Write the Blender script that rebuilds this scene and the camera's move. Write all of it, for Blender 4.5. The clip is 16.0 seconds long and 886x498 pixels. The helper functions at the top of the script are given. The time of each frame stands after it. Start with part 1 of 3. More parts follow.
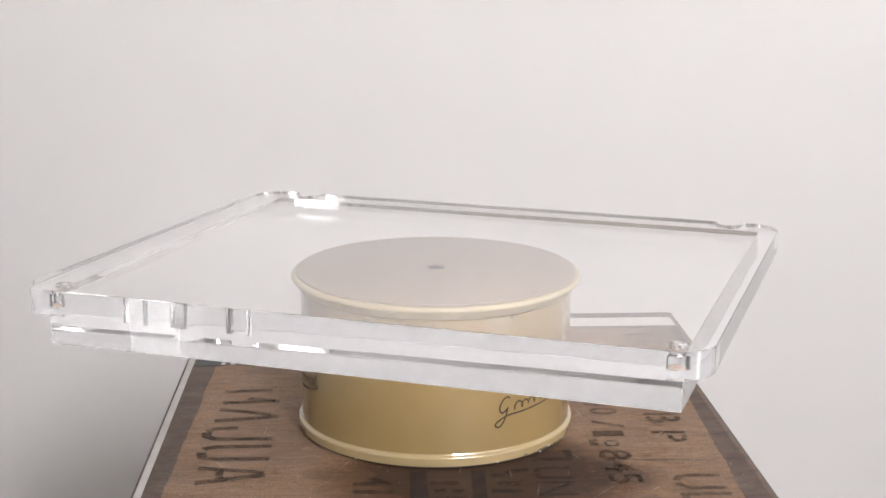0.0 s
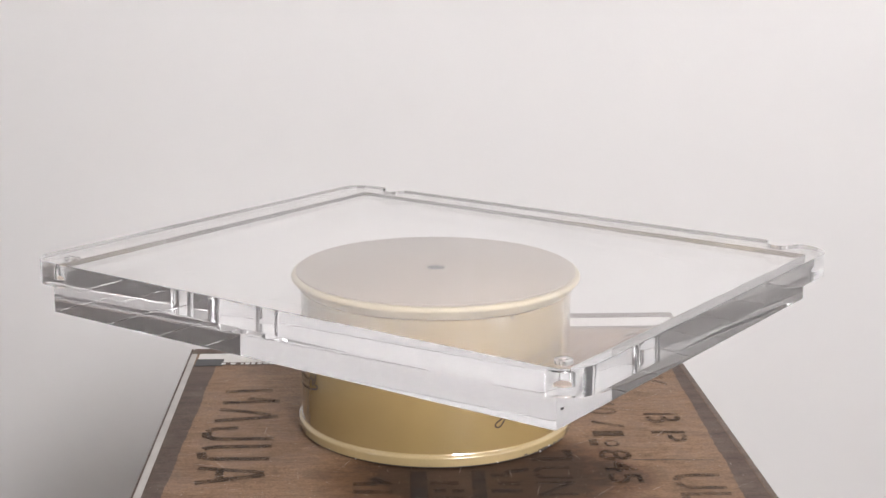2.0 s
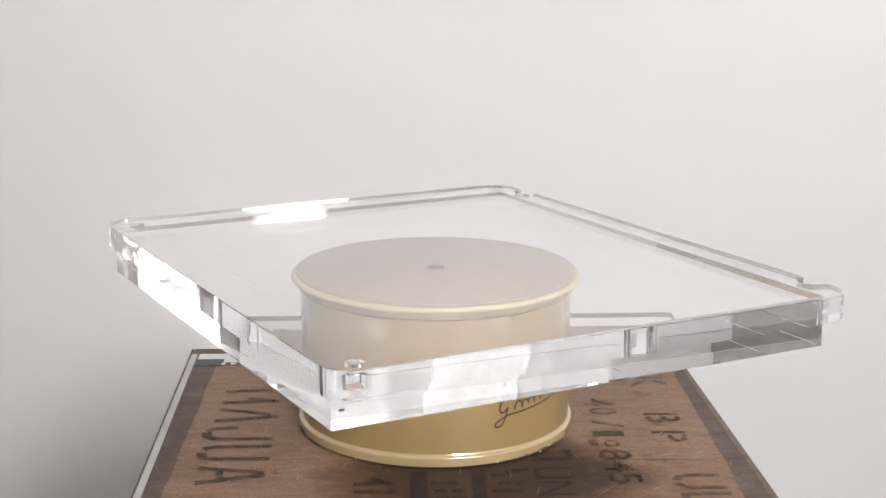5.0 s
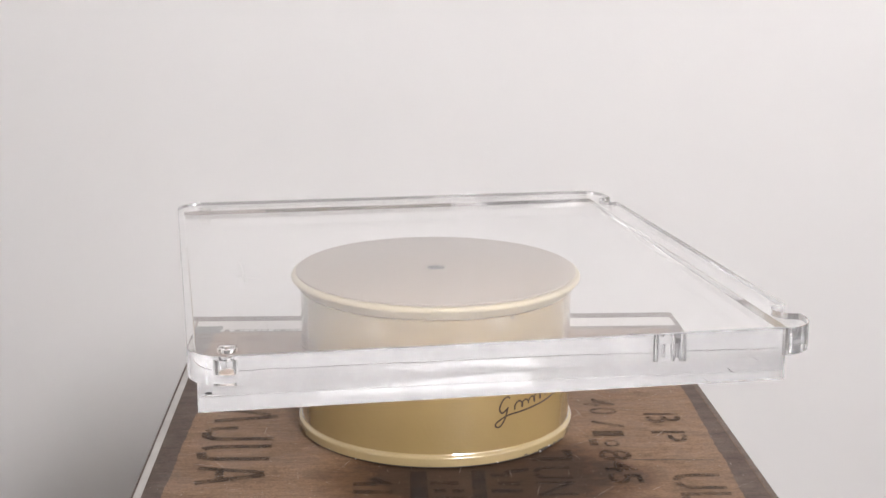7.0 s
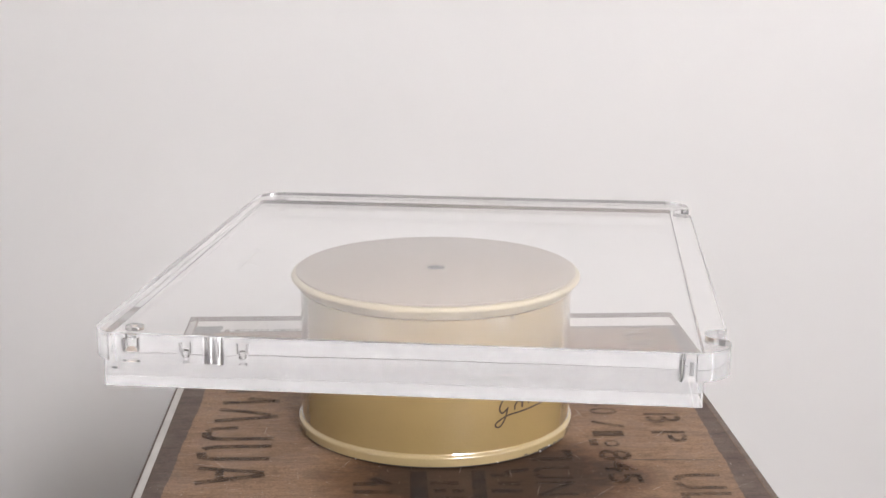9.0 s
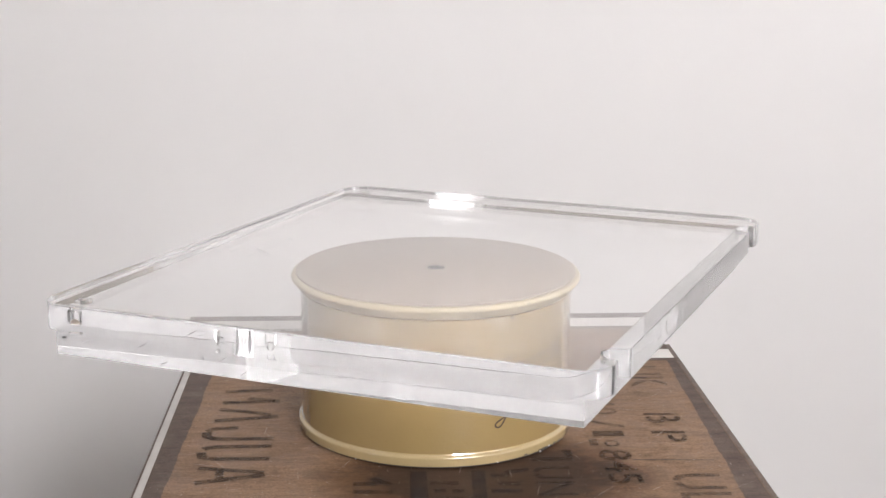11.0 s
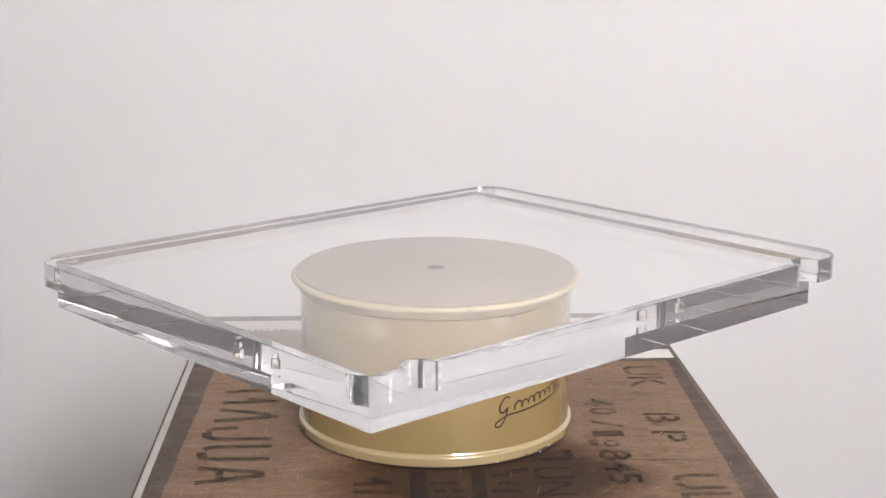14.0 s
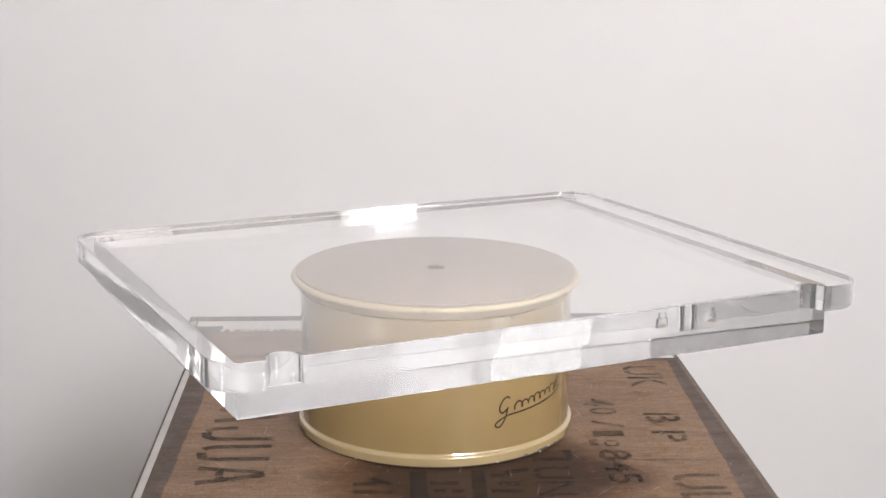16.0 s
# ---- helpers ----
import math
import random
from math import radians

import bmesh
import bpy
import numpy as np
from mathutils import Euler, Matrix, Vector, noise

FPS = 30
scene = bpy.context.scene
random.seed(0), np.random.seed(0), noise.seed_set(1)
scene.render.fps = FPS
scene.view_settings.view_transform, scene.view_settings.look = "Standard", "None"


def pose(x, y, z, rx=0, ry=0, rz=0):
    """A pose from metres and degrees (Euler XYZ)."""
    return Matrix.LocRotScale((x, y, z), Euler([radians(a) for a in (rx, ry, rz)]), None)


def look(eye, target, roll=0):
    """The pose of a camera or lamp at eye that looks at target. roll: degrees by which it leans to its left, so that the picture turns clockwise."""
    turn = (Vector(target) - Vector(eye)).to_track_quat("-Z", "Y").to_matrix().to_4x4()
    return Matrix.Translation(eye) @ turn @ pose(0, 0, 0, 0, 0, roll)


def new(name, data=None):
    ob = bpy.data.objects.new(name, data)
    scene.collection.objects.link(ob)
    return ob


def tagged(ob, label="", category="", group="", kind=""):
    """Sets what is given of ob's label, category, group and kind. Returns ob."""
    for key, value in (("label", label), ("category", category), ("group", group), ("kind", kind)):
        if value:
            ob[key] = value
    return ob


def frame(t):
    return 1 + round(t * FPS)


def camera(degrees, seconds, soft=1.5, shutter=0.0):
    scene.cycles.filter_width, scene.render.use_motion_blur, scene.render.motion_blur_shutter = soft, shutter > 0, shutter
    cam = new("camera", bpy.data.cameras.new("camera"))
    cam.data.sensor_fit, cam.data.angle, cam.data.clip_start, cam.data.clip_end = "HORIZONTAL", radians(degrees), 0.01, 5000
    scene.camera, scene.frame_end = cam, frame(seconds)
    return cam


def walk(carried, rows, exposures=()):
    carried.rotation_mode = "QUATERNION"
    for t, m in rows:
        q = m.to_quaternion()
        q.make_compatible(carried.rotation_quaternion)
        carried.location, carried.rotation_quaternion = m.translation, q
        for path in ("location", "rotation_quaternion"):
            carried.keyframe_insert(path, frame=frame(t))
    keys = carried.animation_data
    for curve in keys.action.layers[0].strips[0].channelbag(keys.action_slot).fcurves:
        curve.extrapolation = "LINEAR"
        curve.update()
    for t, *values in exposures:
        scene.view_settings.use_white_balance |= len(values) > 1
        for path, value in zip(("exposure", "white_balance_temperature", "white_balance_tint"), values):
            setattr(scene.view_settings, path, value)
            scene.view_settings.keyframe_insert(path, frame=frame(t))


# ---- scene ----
from mathutils.geometry import tessellate_polygon

cam = camera(34.38, 16.0, soft=1.5)
EYE = Vector((-0.0053, -0.9844, 0.3488))
WAY = Vector((0.00955, 0.97508, -0.22164))
scene.cycles.max_bounces = scene.cycles.transmission_bounces = scene.cycles.glossy_bounces = 40
walk(cam, [(0.0, look(EYE, EYE + WAY, 0.26)), (16.0, look(EYE, EYE + WAY, 0.26))], [(0.0, 0.0), (16.0, 0.0)])

# ---- light: tall windows in the side walls, an added fill window behind, daylight from an overcast sky ----
ROOM_X, ROOM_Y0, ROOM_Y1, FLOOR_Z, CEIL_Z = 1.40, -2.6, 0.78, -0.74, 2.05
WIN_R = (-1.26, -0.98, -0.72, 1.85)      # y from, y to, z from, z to
WIN_L = (-1.28, -1.08, -0.72, 0.80)
# top of the unseen panels added to darken the acrylic's reflections
PANEL_Z = 0.02
FILL_WIN_S = (0.66, 1.36, 0.90, 1.70)         # x from, x to, z from, z to

world = bpy.data.worlds.new("world")
scene.world = world
world.use_nodes = True
wn = world.node_tree
sky = wn.nodes.new("ShaderNodeTexSky")
sky.sky_type, sky.sun_disc = "NISHITA", False
sky.sun_elevation, sky.sun_rotation = radians(40), radians(120)
wn.nodes["Background"].inputs["Strength"].default_value = 0.1
wn.links.new(sky.outputs[0], wn.nodes["Background"].inputs["Color"])


def window_lamp(name, centre, size, aim, power, colour=(1.0, 0.970, 0.976)):
    data = bpy.data.lights.new(name, "AREA")
    data.shape, data.size, data.size_y = "RECTANGLE", *size
    data.energy, data.color = power, colour
    ob = new(name, data)
    ob.matrix_world = Matrix.Translation(centre) @ Euler((radians(90), 0, radians(aim))).to_matrix().to_4x4()
    return ob


def middle(win):
    return (win[0] + win[1]) / 2, (win[2] + win[3]) / 2, (win[1] - win[0], win[3] - win[2])


u, v, size = middle(WIN_R)
window_lamp("window_light_east", (ROOM_X + 0.06, u, v), size, 90, 13.0)
u, v, size = middle(WIN_L)
window_lamp("window_light_west", (-ROOM_X - 0.06, u, v), size, -90, 4.2)
# unseen source added behind the camera, the main fill on the back wall
u, v, size = middle(FILL_WIN_S)
window_lamp("fill_light_south", (u, ROOM_Y0 - 0.06, v), size, 0, 118.0)


# ---- materials ----
def material(name):
    m = bpy.data.materials.new(name)
    m.use_nodes = True
    return m, m.node_tree, m.node_tree.nodes["Principled BSDF"]


def node(tree, kind, **inputs):
    n = tree.nodes.new(kind)
    for key, value in inputs.items():
        n.inputs[key].default_value = value
    return n


def noise_tex(tree, scale, detail=4.0, rough=0.55, stretch=None, coord="Object"):
    tc = tree.nodes.new("ShaderNodeTexCoord")
    n = node(tree, "ShaderNodeTexNoise", Scale=scale, Detail=detail, Roughness=rough)
    if stretch:
        mp = tree.nodes.new("ShaderNodeMapping")
        mp.inputs["Scale"].default_value = stretch
        tree.links.new(tc.outputs[coord], mp.inputs[0])
        tree.links.new(mp.outputs[0], n.inputs["Vector"])
    else:
        tree.links.new(tc.outputs[coord], n.inputs["Vector"])
    return n


def ramp(tree, source, stops):
    r = tree.nodes.new("ShaderNodeValToRGB")
    while len(r.color_ramp.elements) < len(stops):
        r.color_ramp.elements.new(0.5)
    for e, (pos, col) in zip(r.color_ramp.elements, stops):
        e.position = pos
        e.color = (*col, 1) if len(col) == 3 else col
    tree.links.new(source, r.inputs[0])
    return r


def mix(tree, fac, a, b, how="MIX"):
    n = tree.nodes.new("ShaderNodeMix")
    n.data_type, n.blend_type = "RGBA", how
    for value, slot in ((fac, 0), (a, 6), (b, 7)):
        if isinstance(value, (int, float)):
            n.inputs[slot].default_value = value
        elif isinstance(value, tuple):
            n.inputs[slot].default_value = (*value, 1)
        else:
            tree.links.new(value, n.inputs[slot])
    return n.outputs[2]


def bump(tree, height, strength, distance, bsdf):
    b = node(tree, "ShaderNodeBump", Strength=strength, Distance=distance)
    tree.links.new(height, b.inputs["Height"])
    tree.links.new(b.outputs[0], bsdf.inputs["Normal"])


def mat_paint(name, col, scale=3.0, vary=0.04, rough=0.6, grain=220.0, depth=0.0006):
    m, t, b = material(name)
    n1, n2 = noise_tex(t, scale), noise_tex(t, grain, 3.0)
    dark = tuple(c * (1 - vary) for c in col)
    c = ramp(t, n1.outputs[0], [(0.3, dark), (0.7, col)])
    t.links.new(c.outputs[0], b.inputs["Base Color"])
    b.inputs["Roughness"].default_value = rough
    bump(t, n2.outputs[0], 0.25, depth, b)
    return m


def mat_clear(name, tint, ior, rough=0.0, haze=0.0):
    m, t, b = material(name)
    b.inputs["Base Color"].default_value = (*tint, 1)
    b.inputs["Transmission Weight"].default_value = 1.0 - haze
    b.inputs["IOR"].default_value = ior
    b.inputs["Roughness"].default_value = rough
    return m


def mat_wood(name, light, dark, rough=0.55, stain_shade=None, film=0.34):
    m, t, b = material(name)
    grain = noise_tex(t, 22.0, 7.0, 0.68, (0.9, 5.0, 5.0))
    broad = noise_tex(t, 7.0, 4.0, 0.6)
    fine = noise_tex(t, 190.0, 5.0, 0.75, (0.28, 1.7, 1.7))
    grime = noise_tex(t, 30.0, 8.0, 0.72)
    speck = noise_tex(t, 620.0, 3.0, 0.7)
    c = ramp(t, grain.outputs[0], [(0.30, dark), (0.70, light)]).outputs[0]
    c = mix(t, 1.0, c, ramp(t, broad.outputs[0], [(0.30, (0.80, 0.77, 0.75)), (0.70, (1.12, 1.12, 1.12))]).outputs[0], "MULTIPLY")
    c = mix(t, 1.0, c, ramp(t, fine.outputs[0], [(0.32, (0.80, 0.78, 0.77)), (0.50, (1.0, 1.0, 1.0)), (0.70, (1.09, 1.09, 1.09))]).outputs[0], "MULTIPLY")
    c = mix(t, 1.0, c, ramp(t, grime.outputs[0], [(0.30, (0.60, 0.57, 0.55)), (0.44, (1.0, 1.0, 1.0))]).outputs[0], "MULTIPLY")
    c = mix(t, 1.0, c, ramp(t, speck.outputs[0], [(0.34, (0.72, 0.70, 0.69)), (0.50, (1.0, 1.0, 1.0)), (0.66, (1.15, 1.15, 1.16))]).outputs[0], "MULTIPLY")
    # a thin uneven film of pale dust
    veil = ramp(t, grime.outputs[0], [(0.48, (0.0, 0.0, 0.0)), (0.72, (film, film, film))])
    c = mix(t, veil.outputs[0], c, (0.36, 0.31, 0.275))
    if stain_shade:
        # a dark stain with a ragged outline, the drum's contact shade painted in with it
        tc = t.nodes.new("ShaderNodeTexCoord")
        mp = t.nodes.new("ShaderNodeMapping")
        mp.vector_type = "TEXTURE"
        mp.inputs["Location"].default_value, mp.inputs["Scale"].default_value = stain_shade
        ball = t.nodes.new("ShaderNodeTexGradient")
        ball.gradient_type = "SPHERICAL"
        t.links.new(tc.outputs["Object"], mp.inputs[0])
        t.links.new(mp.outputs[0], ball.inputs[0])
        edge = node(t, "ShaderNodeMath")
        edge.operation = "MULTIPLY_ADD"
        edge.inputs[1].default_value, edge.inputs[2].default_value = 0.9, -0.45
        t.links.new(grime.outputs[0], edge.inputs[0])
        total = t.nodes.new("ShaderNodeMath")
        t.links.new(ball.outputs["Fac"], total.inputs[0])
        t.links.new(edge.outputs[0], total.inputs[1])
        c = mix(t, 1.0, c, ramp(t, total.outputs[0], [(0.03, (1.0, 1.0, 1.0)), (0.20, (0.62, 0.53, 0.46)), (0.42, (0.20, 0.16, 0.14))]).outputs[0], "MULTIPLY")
    t.links.new(c, b.inputs["Base Color"])
    b.inputs["Roughness"].default_value = rough
    b.inputs["Specular IOR Level"].default_value = 0.3
    bump(t, fine.outputs[0], 0.3, 0.0008, b)
    return m


def mat_enamel(name, col, rough=0.22, coat=1.0):
    m, t, b = material(name)
    n1, n2 = noise_tex(t, 22.0, 5.0), noise_tex(t, 420.0, 3.0, 0.6)
    c = ramp(t, n1.outputs[0], [(0.3, tuple(k * 0.92 for k in col)), (0.72, col)])
    specks = ramp(t, n2.outputs[0], [(0.74, (0, 0, 0)), (0.79, (1, 1, 1))])
    t.links.new(mix(t, specks.outputs[0], c.outputs[0], tuple(k * 0.45 for k in col)), b.inputs["Base Color"])
    b.inputs["Roughness"].default_value = rough
    b.inputs["Coat Weight"].default_value = coat
    b.inputs["Coat Roughness"].default_value = 0.03
    b.inputs["Coat IOR"].default_value = 1.8
    n3 = noise_tex(t, 330.0, 3.0, 0.6)
    bump(t, n3.outputs[0], 0.22, 0.0005, b)
    for link in list(b.inputs["Normal"].links):
        t.links.new(link.from_socket, b.inputs["Coat Normal"])
    return m


def mat_ink(name, col, wear=0.5):
    m, t, b = material(name)
    fine, broad = noise_tex(t, 420.0, 6.0, 0.8), noise_tex(t, 60.0, 4.0, 0.65)
    thin = ramp(t, fine.outputs[0], [(wear - 0.15, (0.14, 0.14, 0.14)), (wear + 0.13, (0.80, 0.80, 0.80))])
    rubbed = ramp(t, broad.outputs[0], [(0.36, (0.40, 0.40, 0.40)), (0.58, (1.0, 1.0, 1.0))])
    t.links.new(mix(t, 1.0, thin.outputs[0], rubbed.outputs[0], "MULTIPLY"), b.inputs["Alpha"])
    n2 = noise_tex(t, 40.0)
    t.links.new(ramp(t, n2.outputs[0], [(0.3, col), (0.8, tuple(k * 2.2 for k in col))]).outputs[0], b.inputs["Base Color"])
    b.inputs["Roughness"].default_value = 0.9
    b.inputs["Specular IOR Level"].default_value = 0.1
    return m


def mat_plain(name, col, rough=0.5, metal=0.0):
    m, t, b = material(name)
    n = noise_tex(t, 90.0, 4.0)
    t.links.new(ramp(t, n.outputs[0], [(0.3, tuple(k * 0.88 for k in col)), (0.7, col)]).outputs[0], b.inputs["Base Color"])
    b.inputs["Roughness"].default_value, b.inputs["Metallic"].default_value = rough, metal
    return m


WALL = mat_paint("white_wall_paint", (0.81, 0.80, 0.795), 1.6, 0.02, 0.7, 260.0, 0.0004)
CEILING = mat_paint("white_ceiling_paint", (0.82, 0.81, 0.80), 1.6, 0.03, 0.8)
FLOOR = mat_wood("dark_floor_wood", (0.09, 0.058, 0.036), (0.045, 0.03, 0.02), 0.45, film=0.0)
FRAME = mat_paint("white_frame_paint", (0.80, 0.79, 0.77), 4.0, 0.03, 0.4)
ACRYLIC = mat_clear("clear_acrylic", (0.985, 0.988, 0.99), 1.49, haze=0.002)


# the thin glue joint: its index lies a little below the acrylic's
GLUED = mat_clear("glued_acrylic_face", (1.0, 1.0, 1.0), 1.05)


def mat_edge(name, scale, waves, soft):
    """Sawn and flame-polished acrylic edge: clear, faintly wavy and a little milky."""
    m, t, b = material(name)
    b.inputs["Base Color"].default_value = (0.958, 0.968, 0.982, 1)
    b.inputs["Transmission Weight"].default_value = 1.0 - soft
    b.inputs["IOR"].default_value = 1.49
    b.inputs["Roughness"].default_value = soft
    wavy = noise_tex(t, scale, 2.0, 0.4)
    bump(t, wavy.outputs[0], waves, 0.0012, b)
    return m


ACRYLIC_EDGE = mat_edge("polished_acrylic_edge", 26.0, 0.10, 0.02)
SAWN_EDGE = mat_edge("straight_acrylic_edge", 20.0, 0.01, 0.005)
STRIP = mat_paint("off_white_strip", (0.74, 0.72, 0.69), 30.0, 0.12, 0.6)
GREYSTRIP = mat_paint("pale_grey_strip", (0.50, 0.48, 0.455), 40.0, 0.2, 0.6)
EDGE2 = mat_wood("brown_outer_trim", (0.17, 0.12, 0.09), (0.09, 0.065, 0.05), 0.4)
# unseen west wall, greyed to cut its bounce on the left
PALEWALL = mat_paint("bounce_cut_wall_grey", (0.42, 0.41, 0.40), 1.6, 0.04, 0.75)
# unseen south wall, darkened for the dark line in the acrylic's far edge
BACKWALL = mat_paint("dark_reflected_wall", (0.14, 0.133, 0.132), 1.6, 0.05, 0.8)
# grey of the added panels that the acrylic edges reflect
DARKWALL = mat_paint("dark_panel_grey", (0.32, 0.306, 0.298), 1.6, 0.05, 0.8)
# the ply's dark patch before the drum: stain plus painted contact shade
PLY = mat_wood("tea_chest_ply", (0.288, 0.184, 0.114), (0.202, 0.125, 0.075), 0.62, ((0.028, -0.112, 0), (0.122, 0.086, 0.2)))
EDGE = mat_wood("dark_edging", (0.130, 0.088, 0.068), (0.074, 0.050, 0.039), 0.55, film=0.20)
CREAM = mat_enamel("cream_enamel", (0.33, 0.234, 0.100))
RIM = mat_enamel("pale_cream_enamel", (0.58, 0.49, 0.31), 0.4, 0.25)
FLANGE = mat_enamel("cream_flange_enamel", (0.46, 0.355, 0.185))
MAT = mat_paint("grey_beige_felt", (0.37, 0.305, 0.25), 12.0, 0.08, 0.95, 900.0, 0.0008)
DARK = mat_plain("dark_hole", (0.03, 0.03, 0.035), 0.6)
INK = mat_ink("worn_black_stencil_ink", (0.033, 0.030, 0.029), 0.48)
LOGO = mat_plain("brown_transfer_line", (0.045, 0.022, 0.008), 0.5)
CHIP = mat_plain("bare_dark_metal", (0.05, 0.045, 0.045), 0.5, 0.4)
STICK = mat_plain("black_vinyl", (0.02, 0.02, 0.022), 0.4)
WHITE = mat_plain("white_print", (0.75, 0.75, 0.74), 0.6)
BRASS = mat_plain("dull_brass", (0.52, 0.43, 0.36), 0.6, 0.0)
SCRATCH = mat_plain("white_scratch", (0.8, 0.8, 0.79), 0.8)
SCRATCH.node_tree.nodes["Principled BSDF"].inputs["Alpha"].default_value = 0.4
DUST = mat_plain("pale_dust", (0.46, 0.41, 0.37), 0.9)


# ---- mesh helpers ----
def part(name, bm, mat, parent=None, label="", at=None):
    me = bpy.data.meshes.new(name)
    bm.normal_update()
    bm.to_mesh(me)
    bm.free()
    me.materials.append(mat)
    ob = new(name, me)
    if parent:
        ob.parent = parent
    if at is not None:
        ob.matrix_basis = at
    if label:
        ob["label"] = label
    return ob


def thing(name, at, label, category, group="", kind=""):
    ob = new(name)
    ob.empty_display_size = 0.05
    ob.matrix_basis = at
    return tagged(ob, label, category, group, kind)


def box(x0, x1, y0, y1, z0, z1, bevel=0.0, bm=None):
    own = bmesh.new()
    bmesh.ops.create_cube(own, size=1.0, matrix=Matrix.Translation(((x0 + x1) / 2, (y0 + y1) / 2, (z0 + z1) / 2)) @ Matrix.Diagonal((x1 - x0, y1 - y0, z1 - z0, 1)))
    if bevel:
        bmesh.ops.bevel(own, geom=own.edges[:], offset=bevel, segments=2, affect="EDGES", profile=0.6)
    if bm is None:
        return own
    me = bpy.data.meshes.new("tmp")
    own.to_mesh(me)
    own.free()
    bm.from_mesh(me)
    bpy.data.meshes.remove(me)
    return bm


def sharpen(bm, degrees=25):
    bm.normal_update()
    for f in bm.faces:
        f.smooth = True
    for e in bm.edges:
        e.smooth = len(e.link_faces) == 2 and e.calc_face_angle(0) < radians(degrees)


def lathe(profile, n=160, inward=False):
    """A turned body: profile of (radius, height), from the axis round to the axis."""
    bm = bmesh.new()
    rings = []
    for r, z in profile:
        if r < 1e-6:
            rings.append([bm.verts.new((0, 0, z))])
        else:
            rings.append([bm.verts.new((r * math.cos(2 * math.pi * i / n), r * math.sin(2 * math.pi * i / n), z)) for i in range(n)])
    for a, b in zip(rings, rings[1:]):
        for i in range(n):
            j = (i + 1) % n
            quad = [a[i % len(a)], a[j % len(a)], b[j % len(b)], b[i % len(b)]]
            seen = []
            for v in quad:
                if v not in seen:
                    seen.append(v)
            if len(seen) > 2:
                bm.faces.new(seen)
    bmesh.ops.recalc_face_normals(bm, faces=bm.faces[:])
    if inward:
        bmesh.ops.reverse_faces(bm, faces=bm.faces[:])
    sharpen(bm, 40)
    return bm


def arc(cx, cz, r, a0, a1, n=6):
    return [(cx + r * math.cos(radians(a0 + (a1 - a0) * i / n)), cz + r * math.sin(radians(a0 + (a1 - a0) * i / n))) for i in range(n + 1)]


def inset_ring(pts, d):
    """The outline moved inwards by d (counter-clockwise outline)."""
    out, n = [], len(pts)
    for i in range(n):
        p0, p1, p2 = Vector(pts[i - 1]), Vector(pts[i]), Vector(pts[(i + 1) % n])
        a, b = (p1 - p0).normalized(), (p2 - p1).normalized()
        na, nb = Vector((-a.y, a.x)), Vector((-b.y, b.x))
        m = (na + nb).normalized()
        out.append(tuple(p1 + m * d / max(0.4, m.dot(na))))
    return out


def slab(pts, z0, z1, edge, glued=None):
    """A plate with its outline (counter-clockwise) and fine broken edges; glued: the area of its underside that another plate is glued to."""
    bm = bmesh.new()
    inner = inset_ring(pts, edge)
    rows = [(inner, z0), (pts, z0 + edge), (pts, z1 - edge), (inner, z1)]
    rings = [[bm.verts.new((x, y, z)) for x, y in ps] for ps, z in rows]
    n = len(pts)
    for a, b in zip(rings, rings[1:]):
        for i in range(n):
            j = (i + 1) % n
            bm.faces.new((a[i], a[j], b[j], b[i]))
    bm.faces.new(rings[-1])
    if glued is None:
        bm.faces.new(rings[0][::-1])
    else:
        loop = [bm.verts.new((x, y, z0)) for x, y in glued]
        bm.faces.new(loop[::-1])
        ring = rings[0] + loop
        for tri in tessellate_polygon([[Vector((*p, 0)) for p in inner], [Vector((*p, 0)) for p in glued]]):
            f = bm.faces.new([ring[i] for i in tri])
            f.normal_update()
            if f.normal.z > 0:
                f.normal_flip()
    sharpen(bm, 25)
    return bm


# ---- the room ----
def wall_with_window(name, x0, x1, win, paint):
    y0, y1, z0, z1 = win
    bm = bmesh.new()
    box(x0, x1, ROOM_Y0 - 0.15, y0, FLOOR_Z, CEIL_Z, 0, bm)
    box(x0, x1, y1, ROOM_Y1 + 0.15, FLOOR_Z, CEIL_Z, 0, bm)
    box(x0, x1, y0, y1, FLOOR_Z, z0, 0, bm)
    box(x0, x1, y0, y1, z1, CEIL_Z, 0, bm)
    wall = tagged(part(name, bm, paint), "pale painted side wall with a tall window opening", "wall", kind="structure")
    # grey panels added below for dark reflections in the acrylic, 12 mm proud, on both sides of the window
    inner, proud = (x0, x0 - 0.012) if x0 > 0 else (x1, x1 + 0.012)
    for a, b in ((ROOM_Y0, y0 - 0.03), (y1 + 0.03, ROOM_Y1)):
        part("reflected_panel", box(min(inner, proud), max(inner, proud), a, b, FLOOR_Z, PANEL_Z, 0.002), DARKWALL, wall, "added unseen grey panel for dark reflections in the acrylic")
    return wall


tagged(part("wall_north", box(-ROOM_X, ROOM_X, ROOM_Y1, ROOM_Y1 + 0.15, FLOOR_Z, CEIL_Z), WALL), "smooth white painted wall behind the tea chest", "wall", kind="structure")
bm = bmesh.new()
for a in ((-ROOM_X, FILL_WIN_S[0], FLOOR_Z, CEIL_Z), (FILL_WIN_S[1], ROOM_X, FLOOR_Z, CEIL_Z), (FILL_WIN_S[0], FILL_WIN_S[1], FLOOR_Z, FILL_WIN_S[2]), (FILL_WIN_S[0], FILL_WIN_S[1], FILL_WIN_S[3], CEIL_Z)):
    box(a[0], a[1], ROOM_Y0 - 0.15, ROOM_Y0, a[2], a[3], 0, bm)
